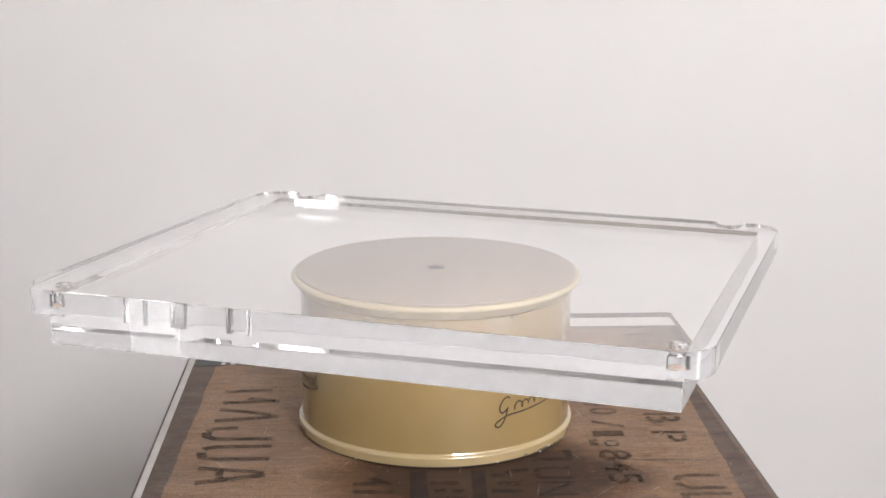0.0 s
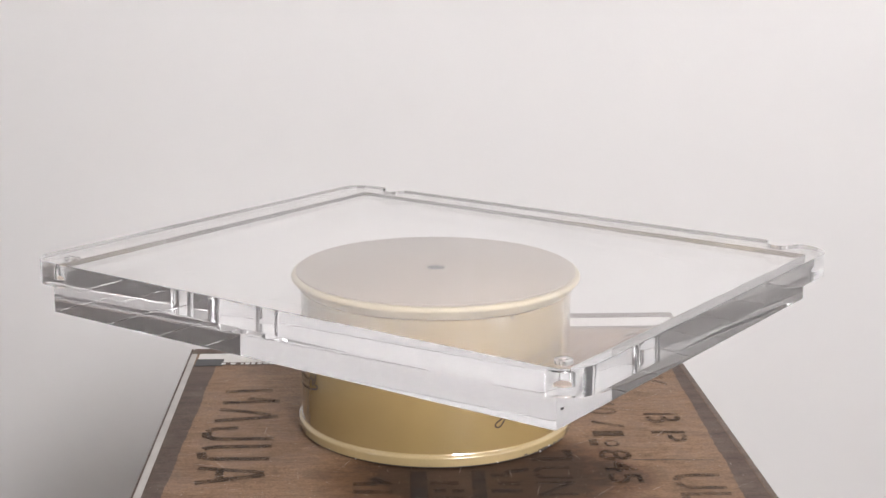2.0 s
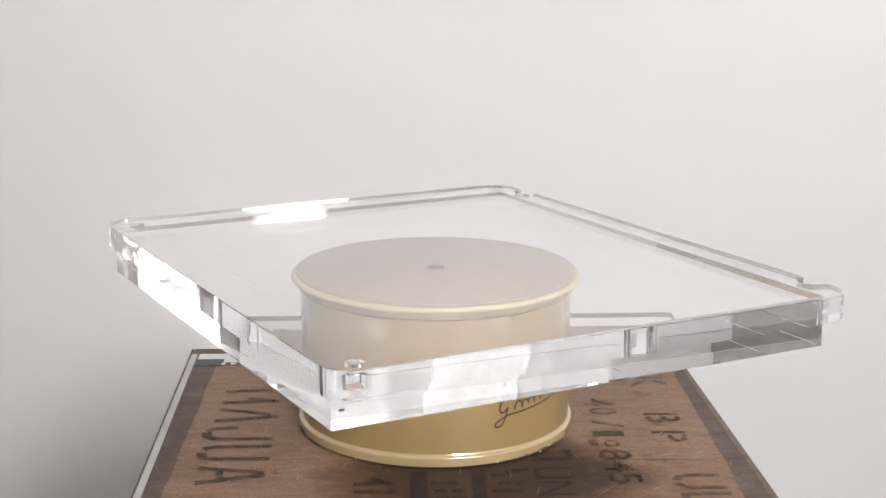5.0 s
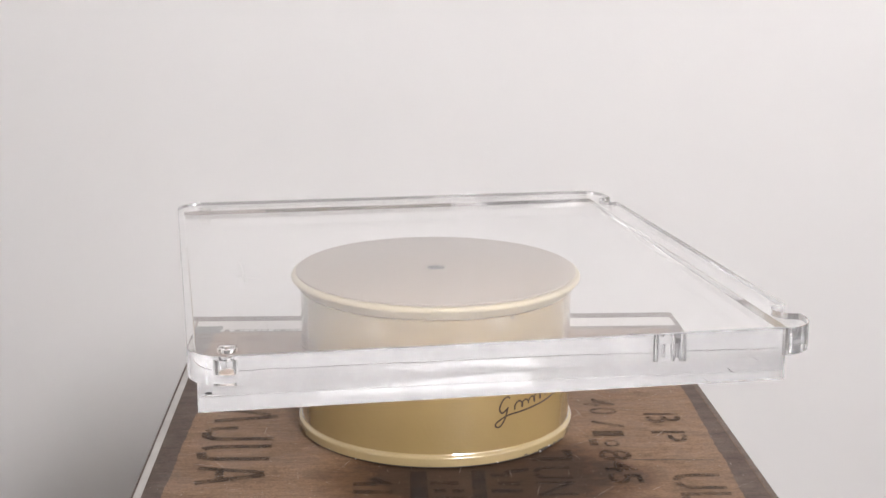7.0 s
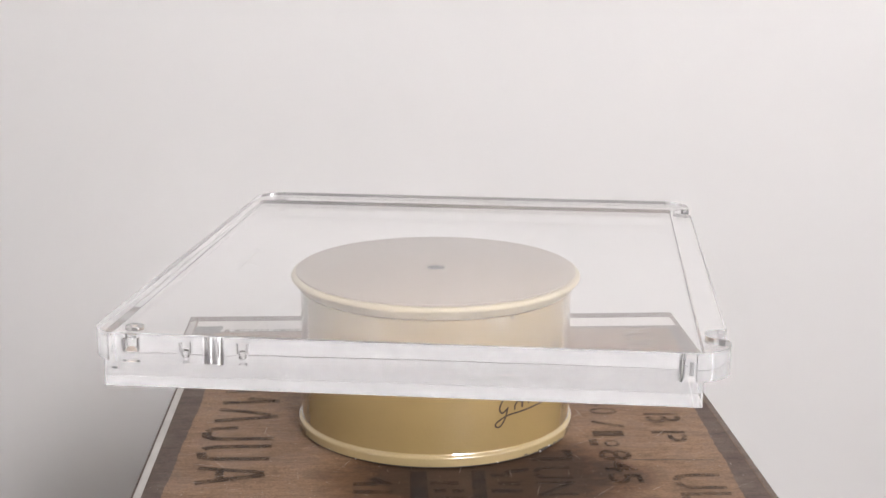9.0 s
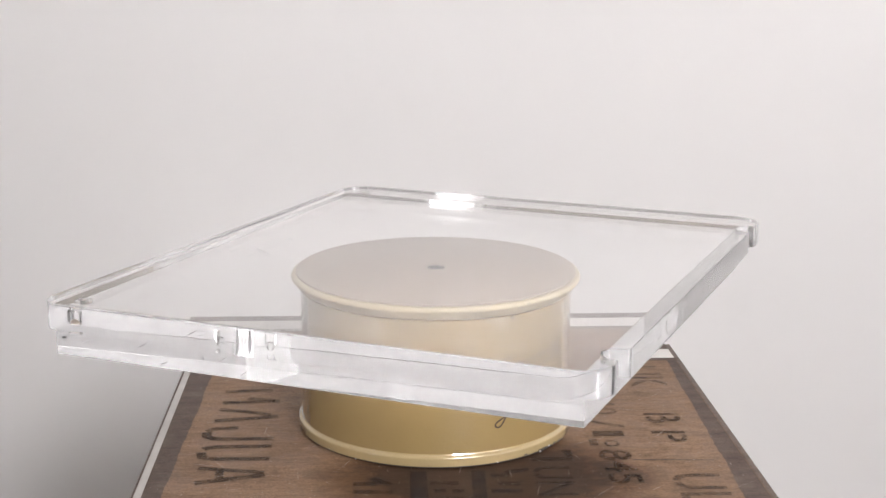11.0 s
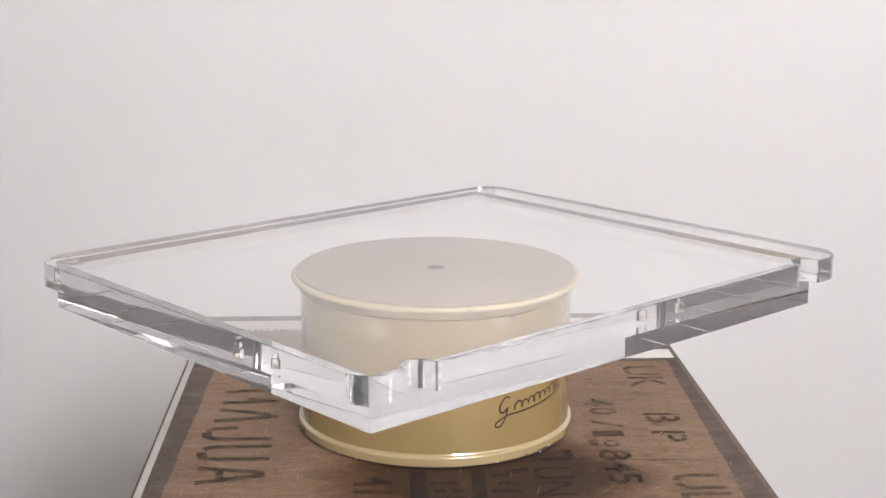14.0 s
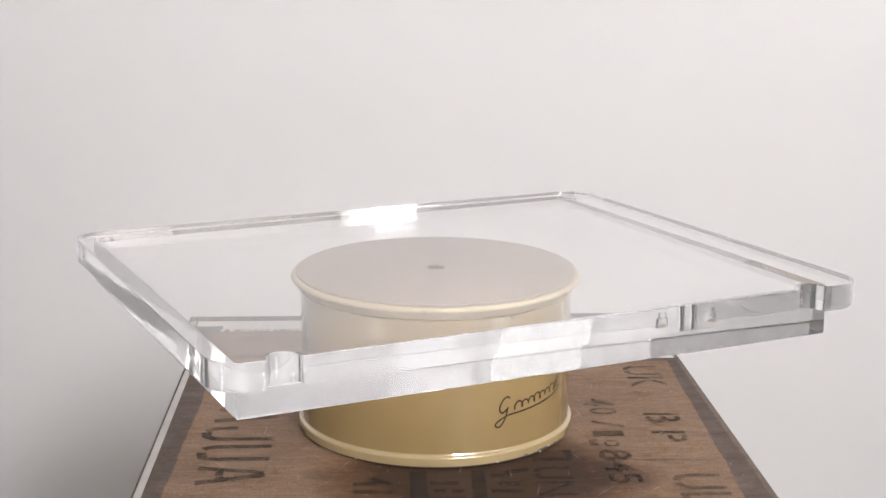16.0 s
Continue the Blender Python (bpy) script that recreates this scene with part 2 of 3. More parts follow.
tagged(part("wall_south", bm, BACKWALL), "plain dark wall closing the room, with a wide opening for the fill light", "wall", kind="structure")
wall_with_window("wall_east", ROOM_X, ROOM_X + 0.15, WIN_R, WALL)
wall_with_window("wall_west", -ROOM_X - 0.15, -ROOM_X, WIN_L, PALEWALL)
tagged(part("floor", box(-ROOM_X - 0.15, ROOM_X + 0.15, ROOM_Y0 - 0.15, ROOM_Y1 + 0.15, FLOOR_Z - 0.1, FLOOR_Z), FLOOR), "dark brown wooden floor", "floor", kind="structure")
tagged(part("ceiling", box(-ROOM_X - 0.15, ROOM_X + 0.15, ROOM_Y0 - 0.15, ROOM_Y1 + 0.15, CEIL_Z, CEIL_Z + 0.1), CEILING), "plain white ceiling", "ceiling", kind="structure")

def build_window(name, win, bars_u, bars_v, at, label):
    """A white painted frame with glazing bars in a wall's opening; u along the wall, v upwards, the room on its -w side."""
    u0, u1, v0, v1 = win
    window = thing(name, at, label, "window", kind="structure")
    bm = bmesh.new()
    for a in ((u0, u0 + 0.03, v0, v1), (u1 - 0.03, u1, v0, v1), (u0 + 0.03, u1 - 0.03, v0, v0 + 0.03), (u0 + 0.03, u1 - 0.03, v1 - 0.03, v1)):
        box(a[0], a[1], 0.012, 0.045, a[2], a[3], 0, bm)
    part("window_frame", bm, FRAME, window)
    for i in range(1, bars_u + 1):
        u = u0 + (u1 - u0) * i / (bars_u + 1)
        part("glazing_bar", box(u - 0.009, u + 0.009, 0.018, 0.040, v0 + 0.03, v1 - 0.03), FRAME, window)
    for i in range(1, bars_v + 1):
        v = v0 + (v1 - v0) * i / (bars_v + 1)
        part("glazing_bar", box(u0 + 0.03, u1 - 0.03, 0.020, 0.038, v - 0.009, v + 0.009), FRAME, window)
    return window


build_window("window_1", (-WIN_R[1], -WIN_R[0], WIN_R[2], WIN_R[3]), 0, 5, pose(ROOM_X, 0, 0, 0, 0, -90), "tall narrow white window with glazing bars")
build_window("window_2", WIN_L, 0, 5, pose(-ROOM_X, 0, 0, 0, 0, 90), "tall narrow white window with glazing bars")
# the third window is made up to hold the south fill light
build_window("fill_window", (-FILL_WIN_S[1], -FILL_WIN_S[0], FILL_WIN_S[2], FILL_WIN_S[3]), 4, 1, pose(0, ROOM_Y0, 0, 0, 0, 180), "added unseen window for the fill light, wide with many small panes")

# ---- tea chest ----
TURN = 2.37
TOP_Z = -0.0004
CHEST = (-0.1969, 0.2074, -0.32, 0.1790)        # x from, x to, y from, y to


def text_mesh(body):
    cu = bpy.data.curves.new("lettering", "FONT")
    cu.body, cu.fill_mode, cu.offset = body, "FRONT", 0.012
    ob = bpy.data.objects.new("lettering", cu)
    scene.collection.objects.link(ob)
    bpy.context.view_layer.update()
    me = bpy.data.meshes.new_from_object(ob.evaluated_get(bpy.context.evaluated_depsgraph_get()))
    bpy.data.objects.remove(ob)
    return me


def stencil(body, x0, x1, y_far, y_near, parent, bridges=()):
    """Stencilled letters: their feet at x0, their heads at x1, read from the far end to the near one."""
    me = text_mesh(body)
    bm = bmesh.new()
    bm.from_mesh(me)
    bpy.data.meshes.remove(me)
    us, vs = [v.co.x for v in bm.verts], [v.co.y for v in bm.verts]
    u0, u1, v0, v1 = min(us), max(us), min(vs), max(vs)
    for v in bm.verts:
        v.co.x, v.co.y = (v.co.x - u0) / (u1 - u0), (v.co.y - v0) / (v1 - v0)
    # the stencil's bridges leave gaps through the strokes
    for a, b in bridges:
        for cut in (a, b):
            bmesh.ops.bisect_plane(bm, geom=bm.verts[:] + bm.edges[:] + bm.faces[:], plane_co=(cut, 0, 0), plane_no=(1, 0, 0))
        bmesh.ops.delete(bm, geom=[f for f in bm.faces if a < f.calc_center_median().x < b], context="FACES")
    for v in bm.verts:
        u, w = v.co.x, v.co.y
        v.co = (x0 + (x1 - x0) * w, y_far + (y_near - y_far) * u, TOP_Z + 0.0003)
    return part("lettering", bm, INK, parent)


def stroke(points, width, parent, z=TOP_Z + 0.0003, mat=None, name="ink_bar"):
    """A flat brushed bar along a line of points."""
    bm = bmesh.new()
    pts = [Vector(p) for p in points]
    a, b = [], []
    for i, p in enumerate(pts):
        d = (pts[min(i + 1, len(pts) - 1)] - pts[max(i - 1, 0)]).normalized()
        n = Vector((-d.y, d.x)) * width / 2
        a.append(bm.verts.new((*(p + n), z)))
        b.append(bm.verts.new((*(p - n), z)))
    for i in range(len(pts) - 1):
        bm.faces.new((a[i], b[i], b[i + 1], a[i + 1]))
    return part(name, bm, mat or INK, parent)


def build_chest():
    x0, x1, y0, y1 = CHEST
    chest = thing("tea_chest", pose(0, 0, 0, 0, 0, TURN), "worn brown plywood tea chest with dark edging and black stencilling", "tea chest")
    t = 0.008
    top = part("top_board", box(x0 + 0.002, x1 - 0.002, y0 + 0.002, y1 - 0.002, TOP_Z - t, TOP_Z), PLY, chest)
    for name, a in (("side_panel", (x0, x0 + t, y0, y1)), ("side_panel", (x1 - t, x1, y0, y1)),
                    ("back_panel", (x0 + t, x1 - t, y1 - t, y1)), ("front_panel", (x0 + t, x1 - t, y0, y0 + t))):
        part(name, box(*a, FLOOR_Z, TOP_Z - t - 0.0005, 0.001), PLY, chest)
    z = TOP_Z
    # dark edging along the long sides, its inner edge uneven
    rnd = random.Random(8)
    for xa, xb, near in ((-0.1903, -0.1718, -0.1782), (0.2030, 0.1955, 0.1866)):
        bm = bmesh.new()
        n, left, right = 160, [], []
        for i in range(n + 1):
            y = y1 - 0.0442 + (y0 + 0.001 - y1 + 0.0442) * i / n
            inner = xb + (near - xb) * i / n * 1.55 + rnd.uniform(-0.0005, 0.0005) + 0.0006 * math.sin(i * 0.21) * math.sin(i * 0.057)
            left.append(bm.verts.new((min(xa, inner), y, z + 0.0002)))
            right.append(bm.verts.new((max(xa, inner), y, z + 0.0002)))
        for i in range(n):
            bm.faces.new((left[i], left[i + 1], right[i + 1], right[i]))
        bmesh.ops.recalc_face_normals(bm, faces=bm.faces[:])
        part("edging", bm, EDGE, chest, "dark stained edging along the board")
    part("pale_strip", box(x0 + 0.0016, -0.1905, y0, 0.1640, z - 0.004, z + 0.0003, 0.0001), GREYSTRIP, chest, "narrow pale grey edge strip")
    part("pale_strip", box(-0.1885, x1 - 0.0042, 0.1400, 0.1640, z - 0.004, z + 0.0003, 0.0001), STRIP, chest, "off-white strip along the back edge")
    part("edge_trim", box(x0, x0 + 0.0014, y0, y1, z - 0.016, z + 0.0002, 0.0004), EDGE, chest, "thin dark edge trim")
    part("edge_trim", box(x0 + 0.0022, x1 - 0.0042, 0.1642, y1, z - 0.016, z + 0.0002, 0.0004), EDGE, chest, "dark trim along the back edge")
    part("edge_trim", box(x1 - 0.0042, x1, y0, y1, z - 0.016, z + 0.0002, 0.0008), EDGE2, chest, "brown outer edge trim")
    # J, U and A, each of brushed stencil strokes
    stroke([(-0.1410, -0.0163), (-0.1560, -0.0175), (-0.1622, -0.0230)], 0.0066, top)
    stroke([(-0.1622, -0.0250), (-0.1615, -0.0330), (-0.1560, -0.0382), (-0.1144, -0.0395)], 0.0069, top)
    stroke([(-0.1150, -0.0535), (-0.1540, -0.0540), (-0.1612, -0.0580)], 0.0069, top)
    stroke([(-0.1618, -0.0640), (-0.1600, -0.0735), (-0.1540, -0.0765), (-0.1150, -0.0775)], 0.0071, top)
    stroke([(-0.1605, -0.0930), (-0.1170, -0.1020)], 0.0063, top)
    stroke([(-0.1600, -0.1185), (-0.1160, -0.1065)], 0.0069, top)
    stroke([(-0.1460, -0.0990), (-0.1450, -0.1110)], 0.0055, top)
    stroke([(-0.1593, -0.0014), (-0.1145, 0.0065)], 0.0069, top)
    stroke([(-0.1585, 0.0235), (-0.1400, 0.0185), (-0.1200, 0.0105)], 0.0062, top)
    stroke([(-0.1572, 0.0382), (-0.1154, 0.0410)], 0.0069, top)
    stroke([(-0.1390, 0.0480), (-0.1190, 0.0420)], 0.0060, top)
    stroke([(-0.1575, 0.0640), (-0.1220, 0.0676)], 0.0066, top)
    stencil("UK", 0.1545, 0.183, 0.118, 0.065, top, [(0.20, 0.26), (0.66, 0.70)])
    stencil("B", 0.1515, 0.1770, 0.004, -0.0175, top, [(0.24, 0.36)])
    stencil("P", 0.1500, 0.1735, -0.034, -0.057, top, [(0.24, 0.36)])
    stencil("UL", 0.1465, 0.1790, -0.115, -0.165, top, [(0.22, 0.29)])
    stencil("4", 0.1110, 0.1340, 0.038, 0.020, top)
    stencil("0", 0.1130, 0.1330, 0.017, 0.002, top, [(0.44, 0.56)])
    stencil("/", 0.1110, 0.1330, -0.010, -0.027, top)
    stencil("1", 0.1080, 0.1300, -0.032, -0.043, top)
    stroke([(0.1062, -0.048), (0.1062, -0.061)], 0.006, top)
    stencil("o", 0.1130, 0.1240, -0.051, -0.064, top)
    stencil("845", 0.1062, 0.1280, -0.070, -0.130, top)
    stencil("UN", 0.0580, 0.0830, -0.099, -0.148, top, [(0.19, 0.25)])
    stroke([(0.0600, -0.0850), (0.0862, -0.0853), (0.0850, -0.0695)], 0.007, top)
    stroke([(-0.0165, -0.1040), (-0.0175, -0.170)], 0.011, top)
    stroke([(0.0225, -0.1040), (0.0200, -0.170)], 0.009, top)
    for a, b in (((-0.0587, -0.1241), (-0.0440, -0.1246)), ((-0.0460, -0.115), (-0.0354, -0.1269)), ((-0.0590, -0.1370), (-0.0340, -0.1390)),
                 ((-0.0100, -0.1245), (0.0085, -0.1255)), ((-0.0080, -0.1373), (0.0000, -0.1373)), ((0.0040, -0.1380), (0.0115, -0.1385)),
                 ((-0.0090, -0.1500), (0.0110, -0.1500)), ((0.0300, -0.1130), (0.0420, -0.1140)), ((0.0340, -0.1260), (0.0480, -0.1283)),
                 ((0.0286, -0.1387), (0.0482, -0.1395)), ((0.0560, -0.1030), (0.0400, -0.1080))):
        stroke([a, b], 0.006, top)
    # a dark crack along the grain, a sticker, print on the pale strip, dust and hair scratches
    stroke([(0.128, -0.0888), (0.150, -0.0896), (0.182, -0.0912)], 0.0009, top, mat=DARK, name="crack")
    part("back_band", box(-0.1884, 0.2055, 0.1330, 0.1398, z - 0.004, z + 0.0002, 0.0001), EDGE, chest, "dark band along the back of the board")
    part("sticker", box(-0.1890, -0.1670, 0.1300, 0.1480, z + 0.0003, z + 0.0006), STICK, chest, "small black sticker")
    rnd = random.Random(5)
    x = -0.168
    while x < -0.085:
        w = rnd.uniform(0.0022, 0.0042)
        stroke([(x, 0.1345), (x + w, 0.1345)], rnd.uniform(0.0030, 0.0052), chest, z + 0.0008, WHITE, "print_bar")
        x += w + rnd.choice((0.0014, 0.0020, 0.0040))
    bm = bmesh.new()
    for _ in range(520):
        px, py = rnd.uniform(x0 + 0.01, x1 - 0.01), rnd.uniform(-0.16, 0.15)
        r, a = rnd.uniform(0.00015, 0.0005), rnd.uniform(0, 3.14)
        vs = [bm.verts.new((px + r * math.cos(a + k * 1.57) * rnd.uniform(0.6, 1.5), py + r * math.sin(a + k * 1.57) * rnd.uniform(0.6, 1.5), z + 0.0008)) for k in range(4)]
        bm.faces.new(vs)
    for _ in range(120):
        px, py = rnd.uniform(x0 + 0.02, x1 - 0.02), rnd.uniform(-0.16, 0.13)
        ln, a = rnd.uniform(0.004, 0.03), rnd.gauss(0.6, 0.9)
        d, n = Vector((math.cos(a), math.sin(a))) * ln, Vector((-math.sin(a), math.cos(a))) * rnd.uniform(0.00003, 0.00008)
        p0 = Vector((px, py))
        vs = [bm.verts.new((*q, z + 0.0008)) for q in (p0 - n, p0 + d * 0.5 - n * 2, p0 + d, p0 + d * 0.5 + n * 2)]
        bm.faces.new(vs)
    part("dust", bm, DUST, top, "pale dust specks and hair scratches")["kind"] = "stuff"
    return chest


chest = build_chest()

# ---- display turntable: a cream enamelled drum with a turning plate ----
DRUM_R, DRUM_TOP = 0.0953, 0.0838


def on_drum(lines, width, parent, name, mat, lift=0.0003, turn=0.0):
    """Lines drawn on the drum's side, as one mesh: points of (degrees from the front, height)."""
    bm = bmesh.new()
    for points in lines:
        pts = [Vector((radians(a + turn) * DRUM_R, z)) for a, z in points]
        fine = []
        for i in range(len(pts) - 1):
            p0, p1, p2, p3 = pts[max(i - 1, 0)], pts[i], pts[i + 1], pts[min(i + 2, len(pts) - 1)]
            for k in range(6):
                t = k / 6
                fine.append(0.5 * ((2 * p1) + (p2 - p0) * t + (2 * p0 - 5 * p1 + 4 * p2 - p3) * t * t + (3 * p1 - p0 - 3 * p2 + p3) * t ** 3))
        fine.append(pts[-1])
        a, b = [], []
        for i, p in enumerate(fine):
            d = (fine[min(i + 1, len(fine) - 1)] - fine[max(i - 1, 0)]).normalized()
            n = Vector((-d.y, d.x)) * width / 2
            for side, q in ((a, p + n), (b, p - n)):
                g, r = q.x / DRUM_R, DRUM_R + lift
                side.append(bm.verts.new((r * math.sin(g), -r * math.cos(g), q.y)))
        for i in range(len(fine) - 1):
            bm.faces.new((a[i], b[i], b[i + 1], a[i + 1]))
    return part(name, bm, mat, parent)


def build_stand():
    stand = thing("display_turntable", pose(-0.0007, -0.0028, 0), "cream enamelled drum-shaped display turntable with chipped base flange", "display stand")
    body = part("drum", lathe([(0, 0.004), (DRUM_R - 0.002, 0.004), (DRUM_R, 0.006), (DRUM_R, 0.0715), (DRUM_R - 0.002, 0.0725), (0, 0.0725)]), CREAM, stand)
    # thin dark disc added as the contact shadow below the flange
    part("contact_shadow_ring", lathe([(0.0, 0.0), (0.0964, 0.0), (0.0964, 0.0005), (0.0, 0.0005)]), DARK, stand, "dark ring standing in for the contact shadow under the drum")
    part("base_flange", lathe([(0.090, 0.0006), (0.0968, 0.0006), (0.0974, 0.0011)] + arc(0.0962, 0.0062, 0.0016, -20, 70, 5) + [(0.0956, 0.0082), (0.0953, 0.0090), (0.0935, 0.0090), (0.090, 0.0006)]), FLANGE, stand, "pale rolled base flange with chipped paint")
    rnd = random.Random(3)
    for k in range(100):
        a = radians(rnd.gauss(53, 7) if k < 48 else rnd.uniform(-70, 70))
        r = rnd.uniform(0.0004, 0.0011) if k < 48 else rnd.uniform(0.0002, 0.0006)
        bm = bmesh.new()
        bmesh.ops.create_icosphere(bm, subdivisions=1, radius=r, matrix=Matrix.Translation((0.0973 * math.sin(a), -0.0973 * math.cos(a), rnd.uniform(0.0005, 0.0020))) @ Matrix.Rotation(a, 4, "Z") @ Matrix.Diagonal((rnd.uniform(0.8, 2.2), 0.45, rnd.uniform(0.5, 1.0), 1)))
        part("paint_chip", bm, WHITE if k % 11 == 3 else CHIP, stand)
    # maker's mark as plain flourishes, three times round the drum
    hook = [(30.8, 0.0432), (29.6, 0.0448), (27.4, 0.0425), (26.0, 0.0372), (27.2, 0.0340), (29.4, 0.0362), (30.0, 0.0375)]
    sweep = [(29.8, 0.0372), (28.6, 0.0300), (26.2, 0.0248), (24.3, 0.0256), (25.2, 0.0284), (30.0, 0.0318), (38.0, 0.0330), (48.0, 0.0346), (56.0, 0.0368), (61.0, 0.0392), (61.5, 0.0412), (59.5, 0.0410)]
    wave = []
    for i in range(66):
        g = i / 65 * 2 * math.pi * 7.5
        swell = 1.0 + 0.25 * math.sin(g * 0.31 + 1.0)
        wave.append((33.5 + 25.5 * i / 65 - 0.85 * math.sin(g) * swell, 0.0374 + 0.0054 * i / 65 - 0.0021 * math.cos(g) * swell))
    stem = [(58.4, 0.0412), (59.6, 0.0442), (60.6, 0.0492)]
    for turn in (0.0, -119.0, 121.0):
        on_drum([hook, sweep, wave, stem], 0.0012, stand, "maker_mark", LOGO, turn=turn)["label"] = "thin dark brown script-like flourish"
    # a small screw under the plate's rim
    a = radians(31.5)
    bm = bmesh.new()
    bmesh.ops.create_cone(bm, cap_ends=True, segments=20, radius1=0.0015, radius2=0.0012, depth=0.0012, matrix=Matrix.Translation((DRUM_R * math.sin(a), -DRUM_R * math.cos(a), 0.0705)) @ Matrix.Rotation(a, 4, "Z") @ Matrix.Rotation(radians(90), 4, "X"))
    part("screw", bm, CHIP, stand, "small dark screw head")
    return stand


stand = build_stand()


def build_platter():
    """The turning plate: a rolled cream rim round a grey-beige mat with a dark centre hole."""
    z = DRUM_TOP
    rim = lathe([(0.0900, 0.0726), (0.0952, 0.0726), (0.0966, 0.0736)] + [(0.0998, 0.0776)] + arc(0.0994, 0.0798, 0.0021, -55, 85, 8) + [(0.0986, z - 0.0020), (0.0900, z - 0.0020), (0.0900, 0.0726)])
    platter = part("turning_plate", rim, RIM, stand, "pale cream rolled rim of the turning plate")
    part("mat", lathe([(0.0064, z - 0.0019), (0.0975, z - 0.0019), (0.0981, z - 0.0014), (0.0981, z - 0.0006), (0.0975, z - 0.0002), (0.0066, z - 0.0002), (0.0064, z - 0.0004), (0.0064, z - 0.0019)]), MAT, platter, "grey-beige felt mat")
    part("centre_hole", lathe([(0, z - 0.0030), (0.0063, z - 0.0030), (0.0063, z - 0.0004)], 40, inward=True), DARK, platter, "dark centre hole")
    for a, r in ((-20.0, 0.0011), (-17.0, 0.0007), (150.0, 0.001), (80.0, 0.0008)):
        g = radians(a)
        bm = bmesh.new()
        bmesh.ops.create_icosphere(bm, subdivisions=1, radius=r, matrix=Matrix.Translation((0.1012 * math.sin(g), -0.1012 * math.cos(g), 0.0797)) @ Matrix.Rotation(g, 4, "Z") @ Matrix.Diagonal((2.2, 0.6, 0.5, 1)))
        part("rim_chip", bm, CHIP, platter)
    return platter


platter = build_platter()

# ---- the clear acrylic plinth of two bonded plates ----
LOW_X0, LOW_X1, LOW_Y0, LOW_Y1 = -0.2028, 0.2033, -0.1726, 0.1726
UP_X0, UP_X1, UP_Y0, UP_Y1, UP_R = -0.2243, 0.2189, -0.1774, 0.1875, 0.0219
PLINTH_Z, JOINT, PLATE_TOP = 0.0841, 0.0199, 0.0365


def curve_pts(cx, cy, r, a0, a1, n):
    return [(cx + r * math.cos(radians(a0 + (a1 - a0) * i / n)), cy + r * math.sin(radians(a0 + (a1 - a0) * i / n))) for i in range(n + 1)]


def upper_outline():
    r, e = UP_R, 0.0006
    pts = []
    for cx, cy, a in ((UP_X1 - r, UP_Y1 - r, 0), (UP_X0 + r, UP_Y1 - r, 90), (UP_X0 + r, UP_Y0 + r, 180), (UP_X1 - r, UP_Y0 + r, 270)):
        t0, t1 = radians(a), radians(a + 90)
        first = (cx + r * math.cos(t0) + e * math.sin(t0), cy + r * math.sin(t0) - e * math.cos(t0))
        last = (cx + r * math.cos(t1) - e * math.sin(t1), cy + r * math.sin(t1) + e * math.cos(t1))
        c = [first] + curve_pts(cx, cy, r, a, a + 90, 28) + [last]
        if a in (0, 90):
            # the hinge notch in the back edge beside this corner: a round bite with softened lips
            nx = 0.1795 if a == 0 else -0.1795
            nr, lip = 0.0098, 0.0035
            ny = UP_Y1 - 0.0035
            reach = math.sqrt((nr + lip) ** 2 - (UP_Y1 - lip - ny) ** 2)
            g = math.degrees(math.atan2(UP_Y1 - lip - ny, reach))
            right = curve_pts(nx + reach, UP_Y1 - lip, lip, 90, 180 + g, 8)
            bite = curve_pts(nx, ny, nr, g, -180 - g, 30)
            left = curve_pts(nx - reach, UP_Y1 - lip, lip, -g, 90, 8)
            notch = [(right[0][0] + e, UP_Y1)] + right + bite[1:-1] + left + [(left[-1][0] - e, UP_Y1)]
            c = c[:-2] + notch if a == 0 else notch + c[2:]
        pts += c
    return pts


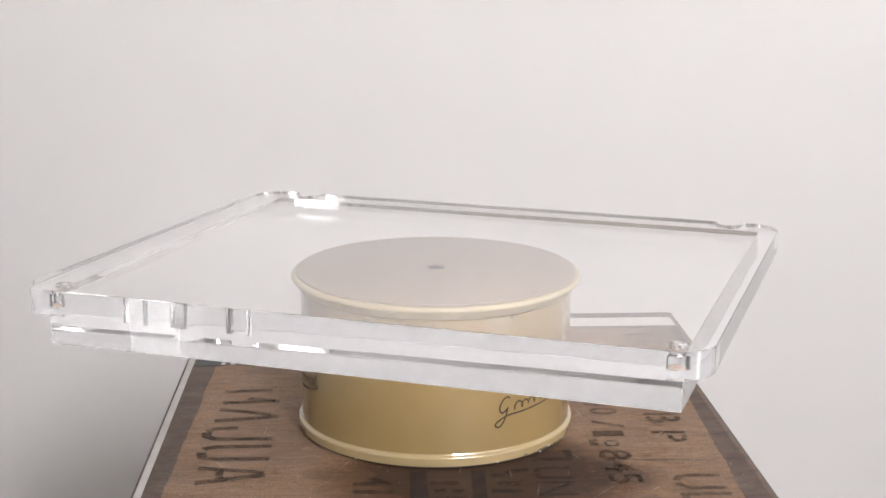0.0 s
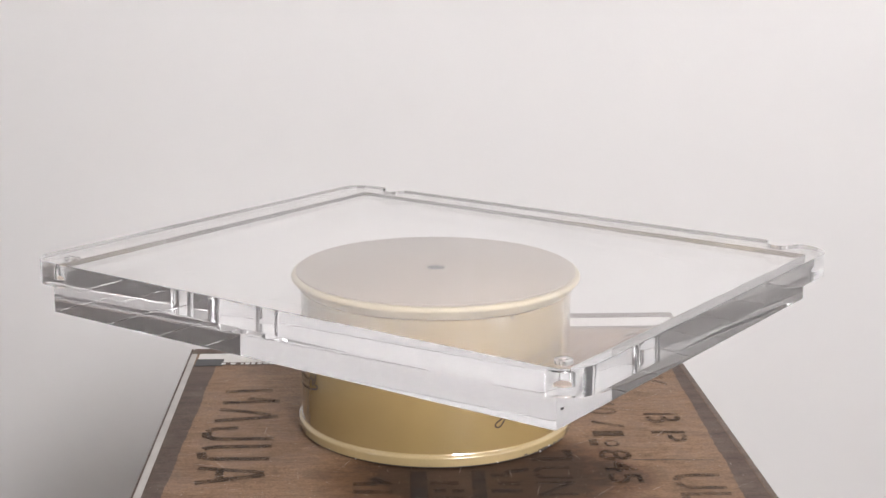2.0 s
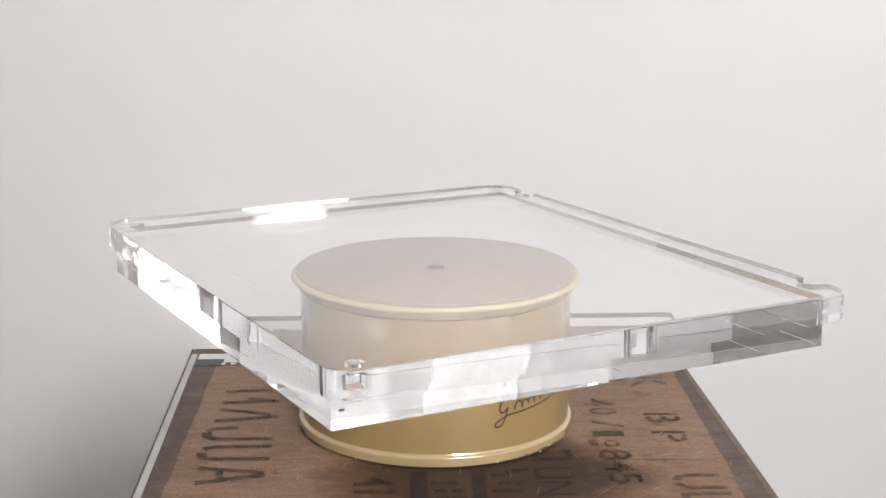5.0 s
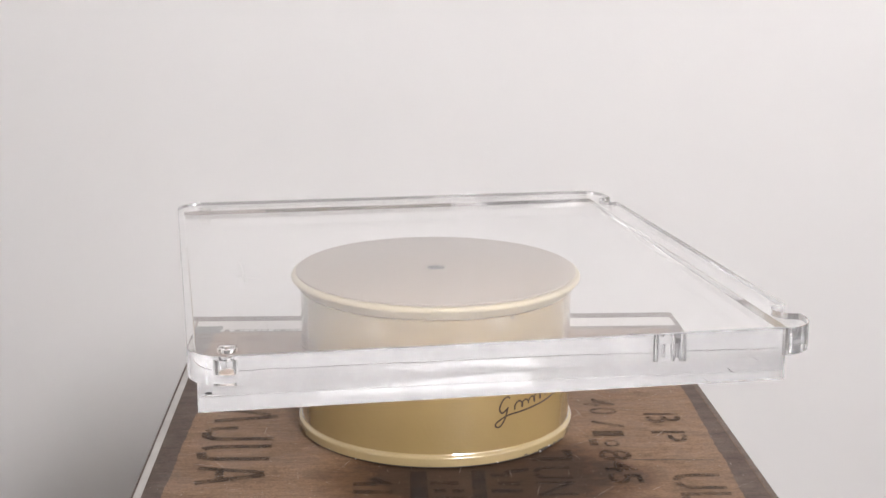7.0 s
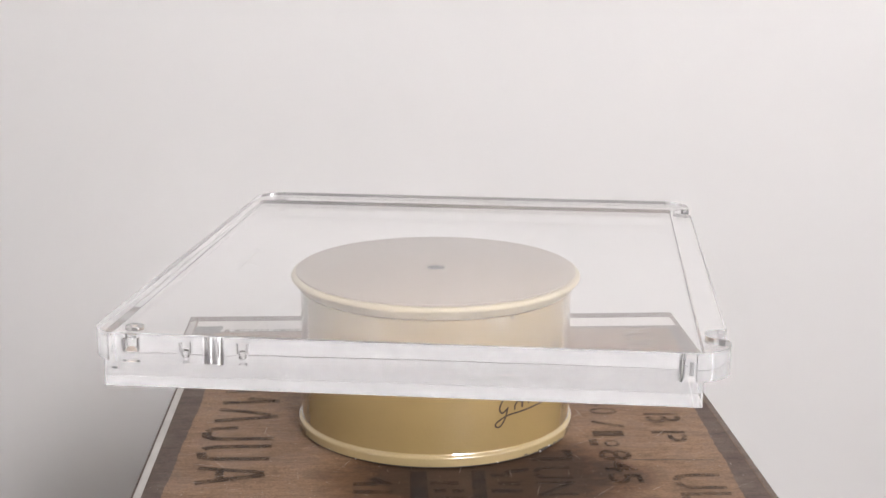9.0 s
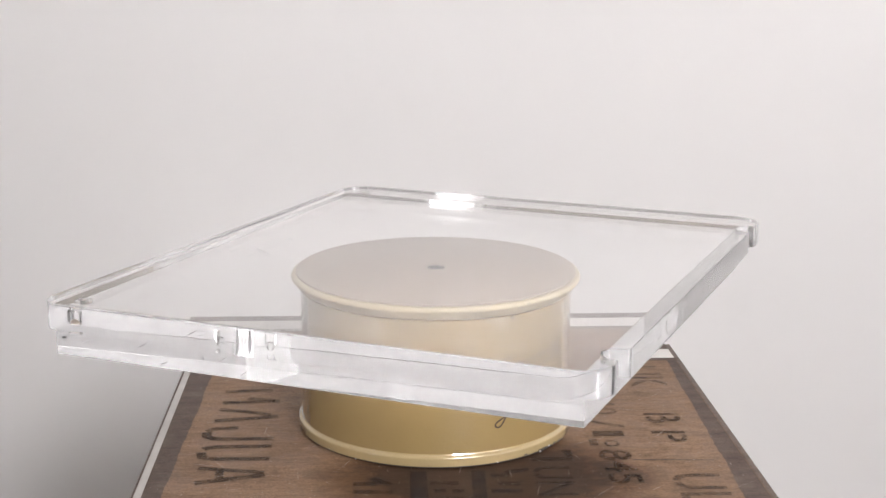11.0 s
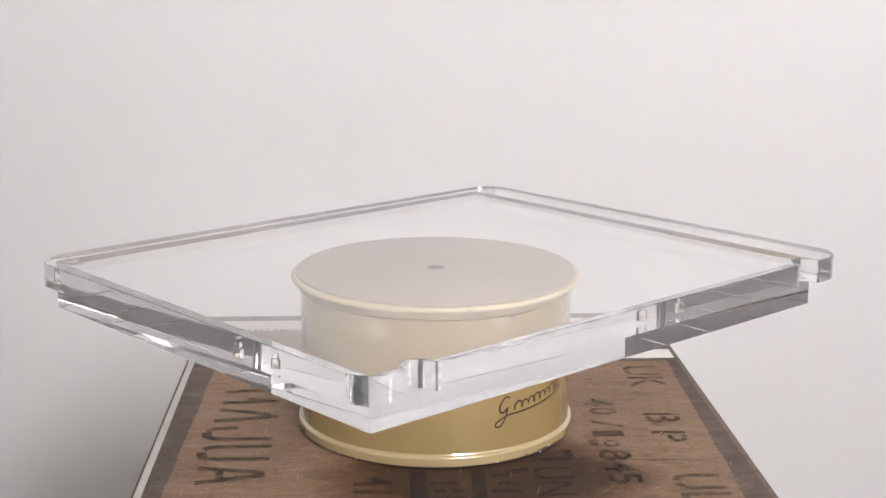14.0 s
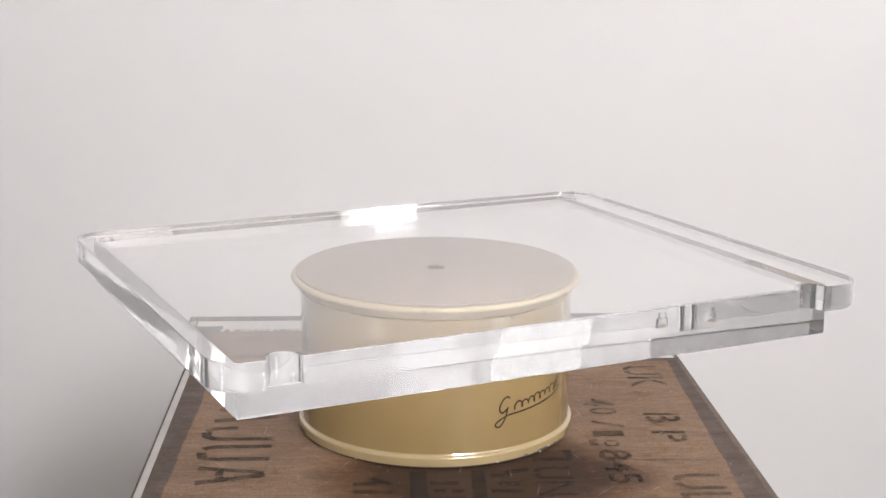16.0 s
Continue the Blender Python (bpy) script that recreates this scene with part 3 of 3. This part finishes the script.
def build_plinth():
    plinth = thing("acrylic_plinth", pose(0, 0, PLINTH_Z), "thick clear acrylic plinth of two bonded plates with polished edges", "acrylic plinth")
    low = [(LOW_X0, LOW_Y0), (LOW_X1, LOW_Y0), (LOW_X1, LOW_Y1), (LOW_X0, LOW_Y1)]
    lower = part("lower_plate", slab(low, 0, JOINT - 0.0001, 0.0003), ACRYLIC, plinth, "clear square-cornered lower plate")
    upper = part("upper_plate", slab(upper_outline(), JOINT, PLATE_TOP, 0.0003, low), ACRYLIC, plinth, "clear round-cornered upper plate with hinge notches")
    for ob in (lower, upper):
        ob.visible_shadow = False
        ob.data.materials.append(ACRYLIC_EDGE if ob is upper else SAWN_EDGE)
        ob.data.materials.append(GLUED)
        for f in ob.data.polygons:
            f.material_index = 1 if abs(f.normal.z) < 0.9 else 0
            # the faces that meet in the glue joint
            if ob is lower and f.normal.z > 0.9 or ob is upper and f.normal.z < -0.9 and len(f.vertices) == 4 and LOW_X0 - 0.001 < f.center.x < LOW_X1 + 0.001 and f.area > 0.1:
                f.material_index = 2
    for cx in (UP_X0 + UP_R, UP_X1 - UP_R):
        cy = UP_Y0 + UP_R
        z0, z1 = JOINT + 0.0025, PLATE_TOP - 0.0012
        hole = lathe([(0, z0), (0.0055, z0), (0.0055, z1 - 0.0048), (0.0036, z1 - 0.0042), (0.0036, z1 - 0.0015), (0.0026, z1 - 0.0003), (0, z1)], 48, inward=True)
        bore = part("drilled_hole", hole, ACRYLIC, upper, "silvery blind hole drilled in the corner", pose(cx, cy, 0))
        bore.visible_shadow = False
        part("plug", lathe([(0, z0 + 0.0002), (0.0050, z0 + 0.0002), (0.0050, z0 + 0.0006), (0, z0 + 0.0006)], 32), BRASS, upper, "dull brass plug in the hole", pose(cx, cy, 0))
    # a black pen mark by one corner of the lower plate, and a dot along the same edge
    part("pen_mark", box(LOW_X1, LOW_X1 + 0.0002, LOW_Y0 + 0.0042, LOW_Y0 + 0.0078, 0.0106, 0.0118), STICK, plinth, "short black pen mark")
    part("pen_mark", box(LOW_X1, LOW_X1 + 0.0002, -0.0660, -0.0648, 0.0090, 0.0106), STICK, plinth, "small black pen dot")
    # white scratched layout lines under the plinth, and a faint smear
    for line, w in (([(-0.0330, -0.1357), (0.0300, -0.1362)], 0.0005), ([(0.0050, -0.1425), (0.0175, -0.1245)], 0.0008),
                    ([(0.0175, -0.1245), (0.0240, -0.1320), (0.0300, -0.1362)], 0.0004), ([(-0.0380, -0.1400), (-0.0260, -0.1290)], 0.0006),
                    ([(-0.1290, -0.1200), (-0.1260, -0.1165), (-0.1200, -0.1165), (-0.1150, -0.1185)], 0.0006)):
        stroke(line, w, plinth, -0.0001, SCRATCH, "scratch")
    rnd = random.Random(12)
    bm = bmesh.new()
    for _ in range(90):
        px, py = rnd.uniform(LOW_X0 + 0.01, LOW_X1 - 0.01), rnd.uniform(LOW_Y0 + 0.01, LOW_Y1 - 0.01)
        r, a = rnd.uniform(0.0001, 0.0003), rnd.uniform(0, 3.14)
        bm.faces.new([bm.verts.new((px + r * math.cos(a + k * 1.57) * rnd.uniform(0.6, 1.6), py + r * math.sin(a + k * 1.57) * rnd.uniform(0.6, 1.6), PLATE_TOP + 0.0001)) for k in range(4)])
    part("dust", bm, DUST, plinth, "fine pale dust specks")["kind"] = "stuff"
    return plinth


plinth = build_plinth()


# ---- what turns ----
TURNS = [(0.0, -19.30), (1.5, -31.87), (3.5, -48.95), (7.0, -79.57), (9.0, -96.58), (12.5, -125.73), (14.5, -142.28), (16.0, -154.66)]


def motions():
    walk(plinth, [(t, pose(0, 0, PLINTH_Z, 0, 0, a)) for t, a in TURNS])
    walk(platter, [(t, pose(0, 0, 0, 0, 0, a)) for t, a in TURNS])


motions()
